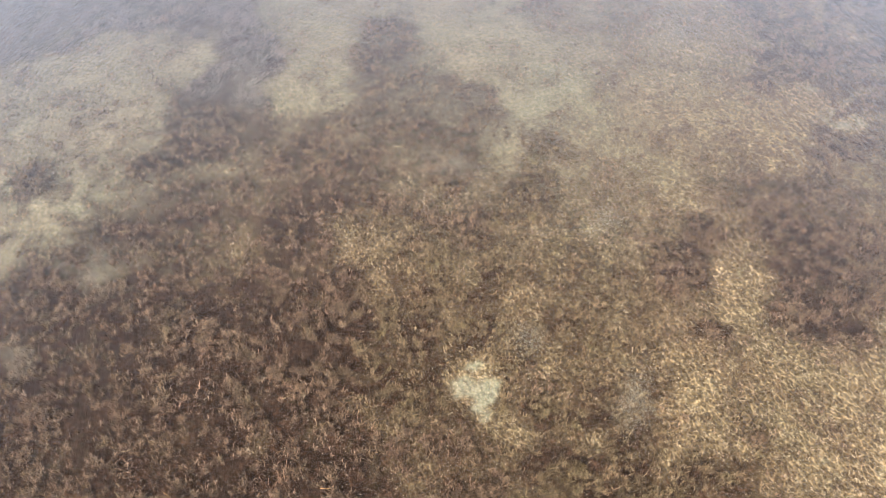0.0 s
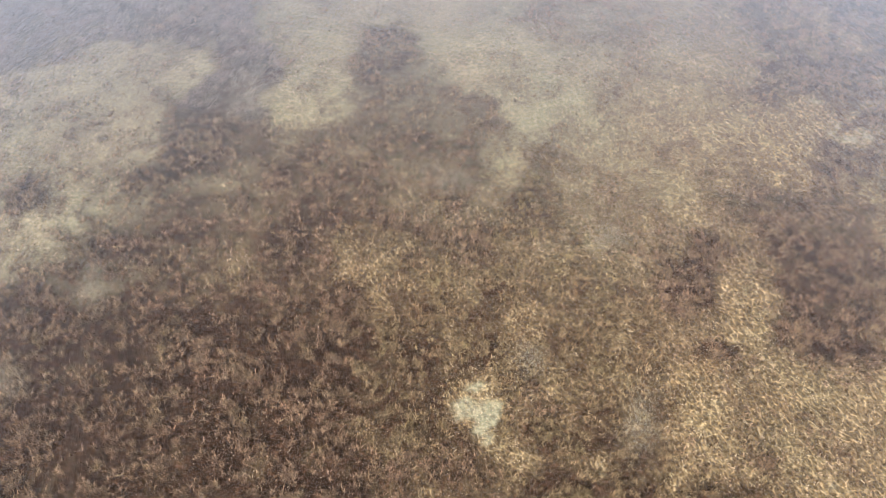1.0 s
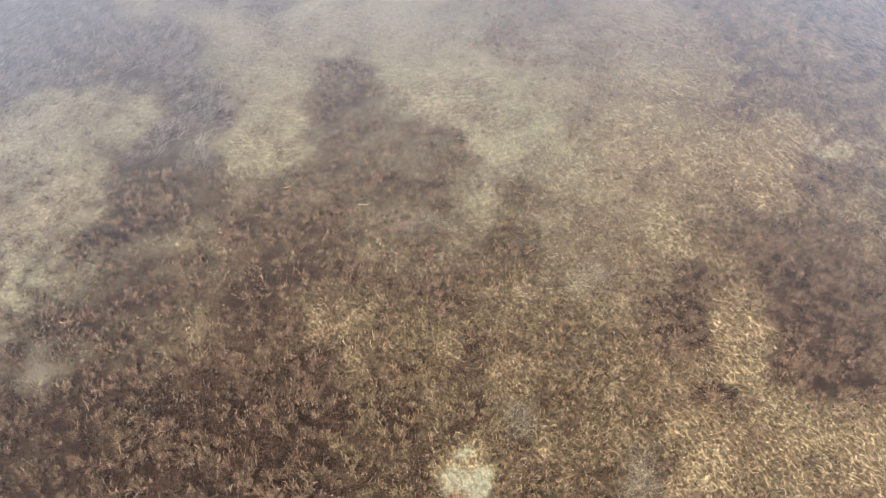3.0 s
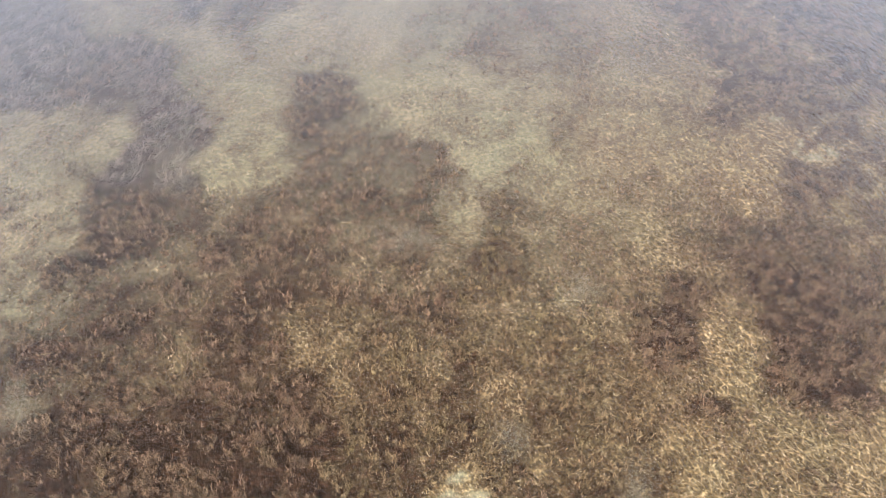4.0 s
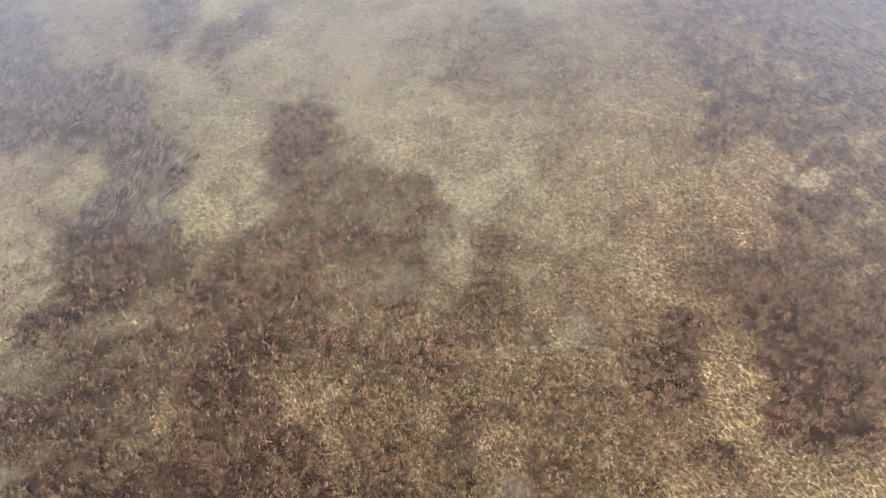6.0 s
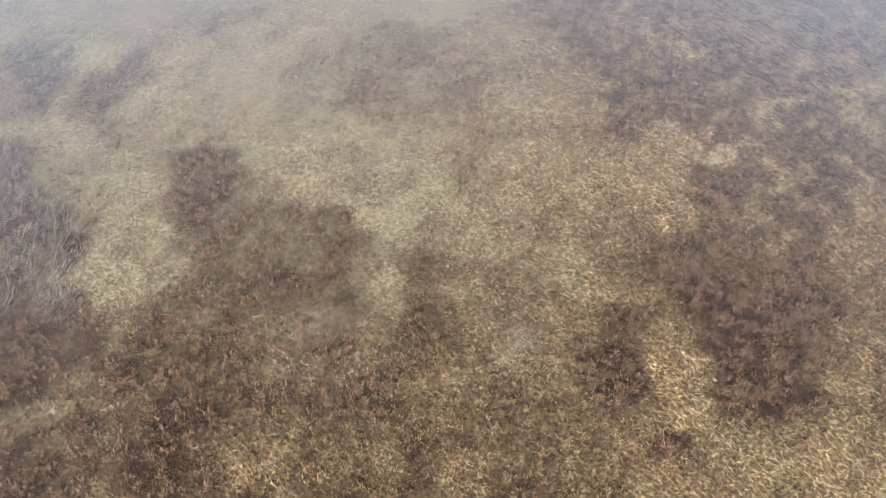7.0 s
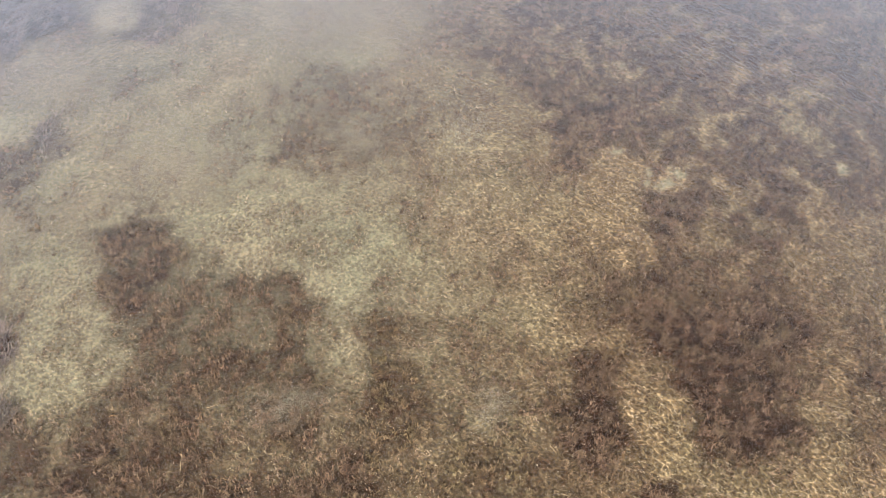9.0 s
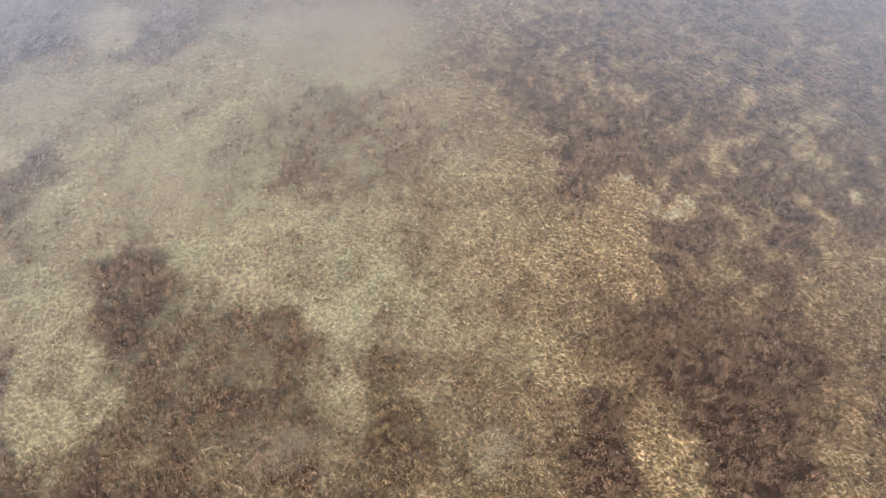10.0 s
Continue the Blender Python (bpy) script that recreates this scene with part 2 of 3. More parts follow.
sand(0.34, 0.60, (-6.3, 23.3), (-2.4, 26.5), (3.2, 27.7), (5.5, 24.6), (5.1, 21.3), (6.0, 18.7), (4.9, 16.1), (4.1, 14.1), (2.8, 13.1), (1.1, 13.0), (-1.0, 13.9), (-3.1, 16.2), (-4.1, 19.6))
bed(0.52, 0.40, (-3.7, 22.7), (-2.6, 23.5), (-1.1, 22.2), (-1.0, 21.1), (-2.2, 20.7))
bed(0.80, 0.40, (-21.8, 36.8), (-12.1, 35.7), (-11.1, 32.5), (-10.6, 31.1), (-11.1, 30.1), (-12.2, 29.6), (-13.2, 28.8), (-18.9, 28.5), look_of=LONG)
bed(0.58, 0.50, (-8.9, 32.3), (-7.0, 32.1), (-6.6, 30.0), (-7.9, 29.1), (-9.3, 29.3), look_of=LONG)
sand(0.05, 0.25, (-10.8, 32.1), (-9.8, 32.6), (-8.7, 32.1), (-8.7, 30.9), (-9.1, 29.9), (-9.7, 29.5), (-10.3, 30.4))
bed(0.50, 0.40, (-9.8, 27.2), (-8.5, 27.4), (-8.2, 26.5), (-9.2, 25.7))
bed(0.50, 0.40, (-11.0, 25.7), (-9.8, 25.8), (-9.6, 25.0), (-10.7, 24.8))
bed(0.62, 0.40, (-12.4, 23.8), (-11.1, 24.1), (-10.3, 23.1), (-11.0, 22.0), (-12.6, 21.9))
bed(0.70, 0.40, (-17.2, 23.9), (-17.0, 25.3), (-14.3, 25.3), (-13.4, 24.0), (-13.1, 22.2), (-13.7, 21.2), (-15.6, 22.8), look_of=LONG)
bed(0.50, 0.40, (-12.0, 24.9), (-10.6, 25.4), (-9.7, 23.2), (-10.8, 22.8), look_of=LONG)
sand(0.08, 0.30, (-13.7, 25.4), (-12.7, 25.9), (-11.9, 24.7), (-12.5, 23.8), (-13.4, 24.3))
# the quiet corner with long blades
sand(0.35, 0.35, (-26.7, 9.5), (-19.9, 13.1), (-18.9, 13.7), (-18.0, 15.8), (-16.1, 16.0), (-15.5, 17.3), (-13.7, 17.1), (-12.7, 16.1), (-12.7, 14.7), (-13.2, 13.6), (-12.6, 12.3), (-12.3, 11.3), (-12.6, 10.4), (-11.9, 9.6), (-12.1, 8.8), (-12.8, 7.8), (-13.3, 7.1), (-13.6, 6.4), (-13.2, 5.0), (-15.3, 1.9), (-24.4, 3.5))
bed(0.72, 0.40, (-27.1, 12.5), (-20.9, 16.3), (-20.7, 19.6), (-15.3, 22.6), (-13.1, 19.2), (-13.2, 17.6), (-13.6, 17.1), (-15.5, 17.3), (-16.1, 16.0), (-18.0, 15.8), (-18.9, 13.7), (-19.9, 13.1), (-25.7, 9.9), look_of=LONG)
bed(0.70, 0.40, (-28.0, 21.4), (-18.9, 22.3), (-17.2, 19.6), (-17.0, 17.7), (-17.6, 16.7), (-22.2, 14.0), look_of=LONG)
sand(0.35, 0.40, (-18.4, 21.7), (-18.2, 24.0), (-15.6, 25.7), (-13.2, 20.5), (-15.2, 20.2), (-16.7, 20.0))
bed(0.74, 0.45, (-16.7, 17.4), (-16.6, 18.6), (-14.9, 19.6), (-13.2, 19.5), (-13.0, 18.7), (-12.1, 17.7), (-13.1, 16.9), (-15.1, 16.7), (-16.4, 16.7), look_of=LONG)
bed(0.78, 0.25, (-15.6, 8.7), (-15.6, 9.3), (-14.8, 9.3), (-14.2, 8.8), (-14.1, 8.2), (-14.4, 7.9), (-15.1, 8.2))
bed(0.82, 0.35, (-13.6, 17.1), (-13.2, 17.6), (-13.1, 19.2), (-11.9, 18.1), (-10.6, 17.2), (-10.3, 16.3), (-10.2, 15.3), (-9.9, 14.5), (-11.0, 13.8), (-12.3, 13.6), (-13.2, 13.6), (-12.7, 14.7), (-12.7, 16.1), look_of=LONG)
bed(0.82, 0.35, (-13.2, 13.6), (-11.0, 13.8), (-9.7, 14.5), (-8.9, 13.7), (-9.2, 12.4), (-10.5, 11.1), (-11.2, 10.1), (-12.1, 9.8), (-12.4, 10.5), (-12.2, 11.3), (-12.6, 12.5))
# the dark bed
bed(0.77, 0.50, (-11.9, 8.3), (-10.8, 9.7), (-9.3, 11.3), (-8.1, 13.1), (-7.1, 14.5), (-5.7, 14.0), (-4.5, 14.1), (-2.8, 13.7), (-2.5, 10.8), (-1.3, 9.5), (-1.1, 7.2), (-0.4, 6.2), (0.8, 5.5), (1.8, 4.0), (2.5, 2.7), (-10.6, -2.1), (-15.5, 1.9), (-13.1, 4.7), (-13.3, 6.4), (-12.7, 7.5))
bed(0.88, 0.60, (-15.9, 3.3), (-11.6, 5.3), (-8.7, 6.4), (-5.5, 8.0), (-3.3, 7.6), (-1.6, 6.0), (-1.5, 4.0), (0.1, 1.8), (-11.2, -2.4))
bed(0.56, 0.50, (-5.9, 12.6), (-0.9, 13.6), (1.2, 13.2), (1.6, 11.2), (2.8, 10.2), (4.2, 10.3), (4.8, 9.0), (4.9, 7.7), (3.4, 7.1), (1.9, 7.8), (0.8, 8.3), (0.3, 8.9), (-0.7, 7.0), (-2.1, 7.2), (-3.7, 8.6), (-5.2, 10.3), look_of=OLIVE)
sand(0.45, 0.50, (-0.9, 13.6), (0.8, 15.0), (3.8, 15.3), (4.3, 13.3), (3.4, 11.9), (2.8, 10.2), (1.7, 10.6), (0.4, 11.7))
bed(0.74, 0.50, (1.2, 6.0), (2.0, 7.1), (3.5, 7.2), (5.3, 8.5), (5.9, 7.7), (6.9, 7.4), (8.0, 7.1), (8.4, 6.2), (7.3, 4.4), (2.3, 2.6), look_of=OLIVE)
bed(0.70, 0.50, (-11.1, 7.2), (-10.0, 8.5), (-8.1, 9.2), (-6.4, 8.9), (-7.3, 7.8), (-8.4, 6.9), (-9.9, 6.8))
sand(0.55, 0.30, (-8.6, 7.0), (-8.6, 7.9), (-7.5, 9.4), (-7.0, 9.1), (-7.8, 7.8), (-8.2, 6.9))
# sand round the small beds
sand(0.29, 0.35, (-12.9, 19.2), (-10.0, 22.8), (-8.4, 20.2), (-8.9, 18.9), (-8.6, 17.6), (-7.5, 16.4), (-7.5, 15.3), (-7.8, 14.2), (-8.7, 14.2), (-9.6, 14.6), (-10.1, 15.4), (-10.2, 16.3), (-10.6, 17.4), (-12.0, 18.4))
sand(0.29, 0.35, (-13.0, 20.2), (-9.8, 21.2), (-8.6, 19.6), (-8.4, 18.2), (-7.7, 17.3), (-6.9, 16.7), (-7.4, 15.3), (-8.6, 14.6), (-9.6, 14.8), (-10.1, 15.7), (-10.2, 16.5), (-11.3, 17.9), (-12.2, 17.9), (-13.0, 18.9))
sand(0.29, 0.40, (-6.4, 20.4), (-5.2, 22.3), (-3.0, 21.8), (-0.9, 21.4), (0.4, 20.5), (-0.4, 18.2), (-1.1, 16.5), (-2.2, 16.5), (-2.6, 17.4), (-3.7, 17.9), (-5.2, 17.9), (-5.9, 18.8))
sand(0.37, 0.50, (-1.1, 16.5), (0.4, 20.2), (2.3, 20.1), (3.4, 18.5), (3.4, 16.2), (3.2, 14.6), (1.8, 15.1), (0.7, 14.9), (-0.3, 15.8))
bed(0.74, 0.30, (-8.4, 18.2), (-8.4, 19.7), (-7.7, 20.6), (-6.5, 20.1), (-5.9, 18.8), (-5.8, 18.0), (-6.9, 17.1), (-7.8, 17.4))
bed(0.55, 0.30, (-6.6, 17.5), (-5.3, 18.1), (-5.0, 17.2), (-6.3, 16.6))
bed(0.68, 0.30, (-5.2, 17.2), (-4.4, 17.7), (-3.1, 17.8), (-2.3, 17.0), (-2.5, 16.2), (-4.2, 15.8))
bed(0.50, 0.50, (-3.5, 25.2), (-1.1, 26.5), (1.3, 25.6), (2.7, 23.9), (0.6, 22.5), (-1.3, 21.9), (-2.0, 21.7), (-3.1, 23.2))
bed(0.70, 0.30, (-4.5, 17.6), (-3.4, 17.7), (-2.5, 17.2), (-2.7, 16.8), (-4.1, 16.9))
# the open side
sand(0.24, 0.35, (5.8, 20.1), (6.5, 21.6), (7.8, 21.9), (8.3, 20.6), (7.7, 19.0), (7.9, 17.6), (6.9, 16.9), (6.2, 17.2), (5.8, 18.3), (5.3, 19.2))
bed(0.68, 0.50, (7.3, 17.6), (8.2, 16.6), (10.5, 15.7), (10.1, 14.8), (8.1, 15.0), (6.7, 14.8), (4.9, 15.4), (4.6, 17.0), (5.8, 16.7))
bed(0.70, 0.30, (-0.9, 15.4), (-0.4, 16.1), (0.5, 16.0), (0.5, 15.1), (-0.1, 14.5), (-0.6, 14.8), look_of=OLIVE)
sand(0.39, 0.30, (0.7, 15.1), (1.8, 15.4), (3.5, 14.9), (4.1, 13.8), (3.7, 12.4), (2.7, 12.2), (1.6, 11.9), (1.3, 12.4), (1.2, 13.6))
sand(0.47, 0.40, (1.1, 16.2), (2.5, 15.6), (3.7, 14.8), (4.0, 13.3), (3.4, 12.5), (1.8, 12.7), (1.3, 13.4), (0.5, 14.4))
sand(0.31, 0.40, (4.5, 10.4), (5.4, 10.9), (6.3, 10.5), (7.2, 11.0), (8.1, 10.9), (9.4, 11.2), (9.9, 12.1), (10.2, 13.7), (10.7, 14.0), (12.6, 14.2), (12.8, 8.3), (5.5, 6.7), (5.1, 8.1), (5.3, 9.3))
sand(0.33, 0.40, (4.5, 9.8), (5.5, 10.2), (7.2, 10.8), (8.0, 10.6), (9.4, 10.7), (10.4, 10.9), (13.6, 11.2), (13.2, 6.6), (8.3, 6.4), (8.0, 7.5), (6.3, 7.8), (5.7, 8.7), (4.9, 9.1))
bed(0.84, 0.30, (8.0, 15.4), (9.9, 15.6), (11.3, 14.9), (10.8, 14.0), (10.5, 12.9), (9.8, 11.3), (8.9, 11.1), (7.9, 10.6), (7.5, 11.3), (7.4, 12.9), (7.2, 14.4), (6.6, 15.2), look_of=RUST)
bed(0.82, 0.30, (4.5, 14.1), (5.5, 14.4), (5.8, 13.1), (5.5, 11.8), (4.7, 11.0), (4.0, 11.7), (4.0, 13.0), look_of=RUST)
sand(0.29, 0.30, (5.4, 13.3), (5.9, 14.0), (6.8, 14.4), (7.0, 13.7), (7.1, 12.3), (7.4, 11.5), (7.1, 11.0), (6.3, 10.5), (5.4, 10.9), (5.7, 12.0))
sand(0.39, 0.40, (10.9, 13.8), (12.3, 14.2), (14.3, 15.3), (17.2, 15.0), (14.2, 9.6), (11.1, 10.6), (10.3, 11.0), (10.0, 11.8), (10.7, 12.9))
bed(0.85, 0.20, (5.5, 10.6), (6.2, 10.8), (6.7, 10.6), (6.0, 10.1), (5.5, 10.2))
bed(0.72, 0.40, (-3.2, 8.6), (-2.1, 9.8), (-0.4, 9.2), (0.8, 8.6), (1.5, 6.8), (1.7, 5.5), (-2.4, 4.5), (-3.0, 7.1), look_of=OLIVE)
bed(0.66, 0.40, (-7.9, 17.3), (-6.1, 17.4), (-4.6, 17.3), (-3.0, 17.1), (-2.3, 16.7), (-2.1, 15.1), (-2.4, 13.6), (-1.1, 12.3), (-1.1, 10.8), (-8.0, 11.5), (-7.8, 14.2), (-7.3, 15.7))
bed(0.70, 0.35, (-0.9, 16.0), (0.6, 16.2), (0.9, 15.6), (0.2, 14.9), (1.3, 14.0), (1.1, 12.5), (-0.3, 12.2), (-1.0, 14.1), look_of=OLIVE)
bed(0.58, 0.40, (1.0, 12.0), (1.8, 12.5), (2.8, 12.1), (3.8, 11.7), (4.7, 11.0), (4.7, 10.3), (3.7, 9.7), (3.2, 8.2), (-0.4, 8.6), (-1.0, 10.2), (-1.0, 11.9), (0.2, 12.4), look_of=OLIVE)
bed(0.58, 0.35, (12.5, 13.8), (13.9, 14.4), (16.7, 14.1), (14.5, 10.2), (12.0, 10.5), (11.2, 11.0), (11.5, 12.3), look_of=RUST)
sand(0.42, 0.40, (12.3, 18.2), (14.8, 18.3), (17.8, 18.0), (15.7, 14.2), (13.0, 14.5), (11.9, 15.3), (11.4, 16.4))
# small bare spots
sand(0.05, 0.12, (-0.5, 6.5), (0.0, 7.1), (0.8, 7.5), (1.3, 6.3), (1.2, 5.5), (0.5, 5.6), (-0.2, 5.9))
sand(0.35, 0.25, (1.3, 5.7), (1.9, 6.2), (2.3, 5.9), (2.1, 5.4), (1.6, 5.2))
sand(0.47, 0.20, (-2.0, 12.8), (-1.5, 13.3), (-1.1, 12.8), (-1.4, 12.3))
sand(0.41, 0.20, (3.5, 6.5), (3.8, 6.8), (4.0, 6.2), (3.8, 5.8))
sand(0.45, 0.25, (-4.5, 3.1), (-4.2, 3.5), (-3.9, 3.2), (-4.2, 2.9))
sand(0.47, 0.20, (-11.0, 6.6), (-10.8, 6.8), (-10.2, 6.2), (-10.2, 5.8), (-10.6, 6.0))
sand(0.47, 0.30, (-2.1, 13.3), (-1.3, 13.6), (-1.1, 13.0), (-1.5, 12.8))
# ---- how the cover is laid


def depth_inside(x, y, outline):
    """How deep each place lies inside an outline, in metres; below nothing outside."""
    near, inside = np.full(x.shape, 1e9), np.zeros(x.shape, bool)
    for (ax, ay), (bx, by) in zip(outline, np.roll(outline, -1, axis=0)):
        dx, dy = bx - ax, by - ay
        along = np.clip(((x - ax) * dx + (y - ay) * dy) / (dx * dx + dy * dy + 1e-9), 0, 1)
        near = np.minimum(near, (x - ax - along * dx) ** 2 + (y - ay - along * dy) ** 2)
        if abs(dy) > 1e-9:
            inside ^= ((ay > y) != (by > y)) & (x < ax + (y - ay) * dx / dy)
    return np.where(inside, 1, -1) * np.sqrt(near)


def weed_cover(x, y):
    """How densely weed covers the bottom, 0 to 1, and the number of the patch that rules there."""
    wx = x + 0.5 * fbm(x, y, 0.6, 11, 3) + 0.5 * fbm(x, y, 1.8, 12, 4)
    wy = y + 0.5 * fbm(x, y, 0.6, 21, 3) + 0.5 * fbm(x, y, 1.8, 22, 4)
    cover, rule = np.full(x.shape, 0.5), np.full(x.shape, -1)
    for k, (outline, value, soft, _) in enumerate(patches):
        low, high = outline.min(0) - 1.4 * soft, outline.max(0) + 1.4 * soft
        at = np.nonzero((wx > low[0]) & (wx < high[0]) & (wy > low[1]) & (wy < high[1]))[0]
        mask = np.clip(0.5 + depth_inside(wx[at], wy[at], outline) / (2.6 * soft), 0, 1)
        mask = mask * mask * (3 - 2 * mask)
        cover[at] += (value - cover[at]) * mask
        rule[at] = np.where(mask > 0.5, k, rule[at])
    loose = 0.62 + 2.0 * np.clip(cover * (1 - cover), 0, 0.25)
    rough = np.interp(y, (8, 16), (0.28, 0.16))
    hollow = np.clip((fbm(x, y, 1.0, 81, 3) - 0.12) / 0.25, 0, 1)
    # small pale gaps across the open side of the bed
    speck = np.clip((fbm(x, y, 1.7, 89, 2) - 0.14) / 0.24, 0, 1) * np.clip((x - 2) / 5, 0, 1) * np.clip((y - 14) / 6, 0, 1) * np.clip((cover - 0.42) / 0.15, 0, 1)
    cover = cover + loose * (0.16 * fbm(x, y, 0.8, 41, 5) + rough * fbm(x, y, 2.6, 51, 3) - 0.1 * hollow - 0.5 * speck)
    return np.clip(cover, 0, 1), rule


def plainness(x, y):
    """Sand coloured plainer far out and to the left, to fit the camera's view."""
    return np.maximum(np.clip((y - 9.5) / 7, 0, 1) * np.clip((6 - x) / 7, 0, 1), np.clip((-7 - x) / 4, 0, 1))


# ---------------------------------------------------------------- ground and water
BOTTOM, SURFACE = -0.105, 0.2


def sheet(name, points, quads, mat, smooth=True):
    """A mesh object from arrays of points and four-cornered faces."""
    me = bpy.data.meshes.new(name)
    me.vertices.add(len(points))
    me.vertices.foreach_set("co", np.asarray(points, np.float32).ravel())
    me.loops.add(quads.size)
    me.loops.foreach_set("vertex_index", quads.astype(np.int32).ravel())
    me.polygons.add(len(quads))
    me.polygons.foreach_set("loop_start", np.arange(0, quads.size, 4, dtype=np.int32))
    me.polygons.foreach_set("loop_total", np.full(len(quads), 4, np.int32))
    me.polygons.foreach_set("use_smooth", np.full(len(quads), smooth))
    me.update(calc_edges=True)
    me.materials.append(mat)
    return new(name, me)


def fill(ob, name, values):
    ob.data.attributes.new(name, "FLOAT", "POINT").data.foreach_set("value", np.asarray(values, np.float32))


def bottom_height(x, y, cover):
    return BOTTOM + 0.03 * fbm(x, y, 0.8, 61) + 0.05 * (cover - 0.5)


far = [-2500.0, -600.0, -150.0, -60.0]
xs = np.array(far + list(np.arange(-34, 34.01, 0.18)) + [-v for v in reversed(far)])
ys = np.array([v + 20 for v in far] + list(np.arange(-10, 56.01, 0.18)) + [20 - v for v in reversed(far)])
gx, gy = np.meshgrid(xs, ys)
cover, _ = weed_cover(gx.ravel(), gy.ravel())
w, h = len(xs), len(ys)
i = (np.arange(h - 1)[:, None] * w + np.arange(w - 1)[None, :]).ravel()
seabed = sheet("seabed", np.stack([gx.ravel(), gy.ravel(), bottom_height(gx.ravel(), gy.ravel(), cover)], 1),
               np.stack([i, i + 1, i + 1 + w, i + w], 1), SEABED)
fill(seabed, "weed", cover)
smooth = np.clip((0.1 - cover) / 0.05, 0, 1)
fill(seabed, "evenness", np.maximum(0.66 * plainness(gx.ravel(), gy.ravel()), 0.9 * smooth))
tagged(seabed, "shallow sandy seabed, pale sand hollows between very dark weedy ground", "seabed", kind="structure")

water = sheet("water", np.array([(-2500, -2480, SURFACE), (2500, -2480, SURFACE), (2500, 2520, SURFACE), (-2500, 2520, SURFACE)]),
              np.array([[0, 1, 2, 3]]), WATER)
water.visible_shadow = False
tagged(water, "clear shallow water with small wind ripples, reflecting pale sky", "water", kind="structure")

# ---------------------------------------------------------------- seagrass
draw = np.random.RandomState(7)


def tufts(name, x, y, cover, mat, tall, wide, blades=7, spread=0.08, flow=None, upright=0.3):
    """One bed: at each place a bushy tuft of curled blades, spread every way or for the most part along the flow."""
    n = len(x)
    k = n * blades
    c = np.repeat(cover, blades)
    # farther from the camera tufts are fewer and broadened, to show in its view
    broad = np.interp(np.repeat(y, blades), (8, 14, 18, 32), (0.85, 0.9, 1.0, 1.7))
    bx = np.repeat(x, blades) + (draw.rand(k) - 0.5) * spread
    by = np.repeat(y, blades) + (draw.rand(k) - 0.5) * spread
    z = bottom_height(bx, by, c) - 0.005
    turn = draw.rand(k) * 2 * np.pi
    if flow is not None:
        turn = np.where(draw.rand(k) < 0.75, flow + (draw.rand(k) - 0.5) * 0.9 + np.pi * (draw.rand(k) < 0.5), turn)
    length = tall * (0.4 + 0.9 * draw.rand(k)) * (0.5 + 0.65 * c)
    lean = upright * (0.3 + 1.4 * draw.rand(k))
    bend = (draw.rand(k) - 0.5) * 3.0
    face = turn + np.pi / 2 + (draw.rand(k) - 0.5) * 1.6
    half = broad * wide * (0.55 + 0.9 * draw.rand(k)) / 2
    sx, sy = np.cos(face) * half, np.sin(face) * half
    rings, at = [], (bx, by, z)
    for step, (share, out, thin) in enumerate(((0, 0, 0.8), (0.6, lean, 1.0), (0.4, lean * 1.9 + 0.15, 0.4))):
        if step:
            way = turn + bend * (step - 1)
            at = (at[0] + np.cos(way) * np.sin(out) * length * share, at[1] + np.sin(way) * np.sin(out) * length * share,
                  np.clip(at[2] + np.cos(out) * length * share, z + 0.004, SURFACE - 0.012))
        rings += [np.stack((at[0] - sx * thin, at[1] - sy * thin, at[2]), 1), np.stack((at[0] + sx * thin, at[1] + sy * thin, at[2]), 1)]
    # farther out a blade is one straight piece, nearer it bends in the middle
    straight = by > 13
    first = np.arange(k)[:, None] * 6
    quads = np.concatenate([first[~straight] + np.array([[v, v + 1, v + 3, v + 2]]) for v in (0, 2)] + [first[straight] + np.array([[0, 1, 5, 4]])])
    used = np.ones((k, 6), bool)
    used[straight, 2:4] = False
    used = used.ravel()
    ob = sheet(name, np.stack(rings, 1).reshape(-1, 3)[used], (np.cumsum(used) - 1)[quads], mat)
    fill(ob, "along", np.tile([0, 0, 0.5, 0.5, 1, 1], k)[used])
    fill(ob, "tuft", np.repeat(np.repeat(draw.rand(n), blades), 6)[used])
    return ob


many = 760000
px, py = draw.rand(many) * 47 - 25, draw.rand(many) * 38 - 2
# only where the water is looked into: within six corners over the plan
inside = np.ones(many, bool)
corners = ((-9.5, -1.5), (12.0, 6.0), (21.5, 30.5), (-14.5, 35.5), (-22.0, 25.5), (-25.0, 17.0))
for (ax, ay), (bx, by) in zip(corners, corners[1:] + corners[:1]):
    inside &= (bx - ax) * (py - ay) - (by - ay) * (px - ax) > 0
px, py = px[inside], py[inside]
cover, rule = weed_cover(px, py)
out = np.clip((py - 15) / 8, 0, 1)
clump = (1 - out) * fbm(px, py, 4.8, 71, 2) + out * fbm(px, py, 3.6, 75, 2)
keep = draw.rand(len(px)) < (0.3 + 0.7 * np.clip((cover - 0.1) / 0.6, 0, 1)) * np.clip(0.55 + 2.6 * clump, 0.02, 1) * np.interp(py, (11, 13, 30), (0.8, 1.0, 0.62))
# the beds part into clumps, with near-black bottom in the gaps
swept = np.isin(rule, [k for k, patch in enumerate(patches) if patch[3] is LONG])
gap = np.clip(0.8 + 2.4 * fbm(px, py, 2.3, 77, 2), 0.06, 1)
keep &= draw.rand(len(px)) < np.where(cover > 0.5, gap ** np.where(swept, 1.2, np.interp(py, (10, 20), (1.0, 0.35))), 1)
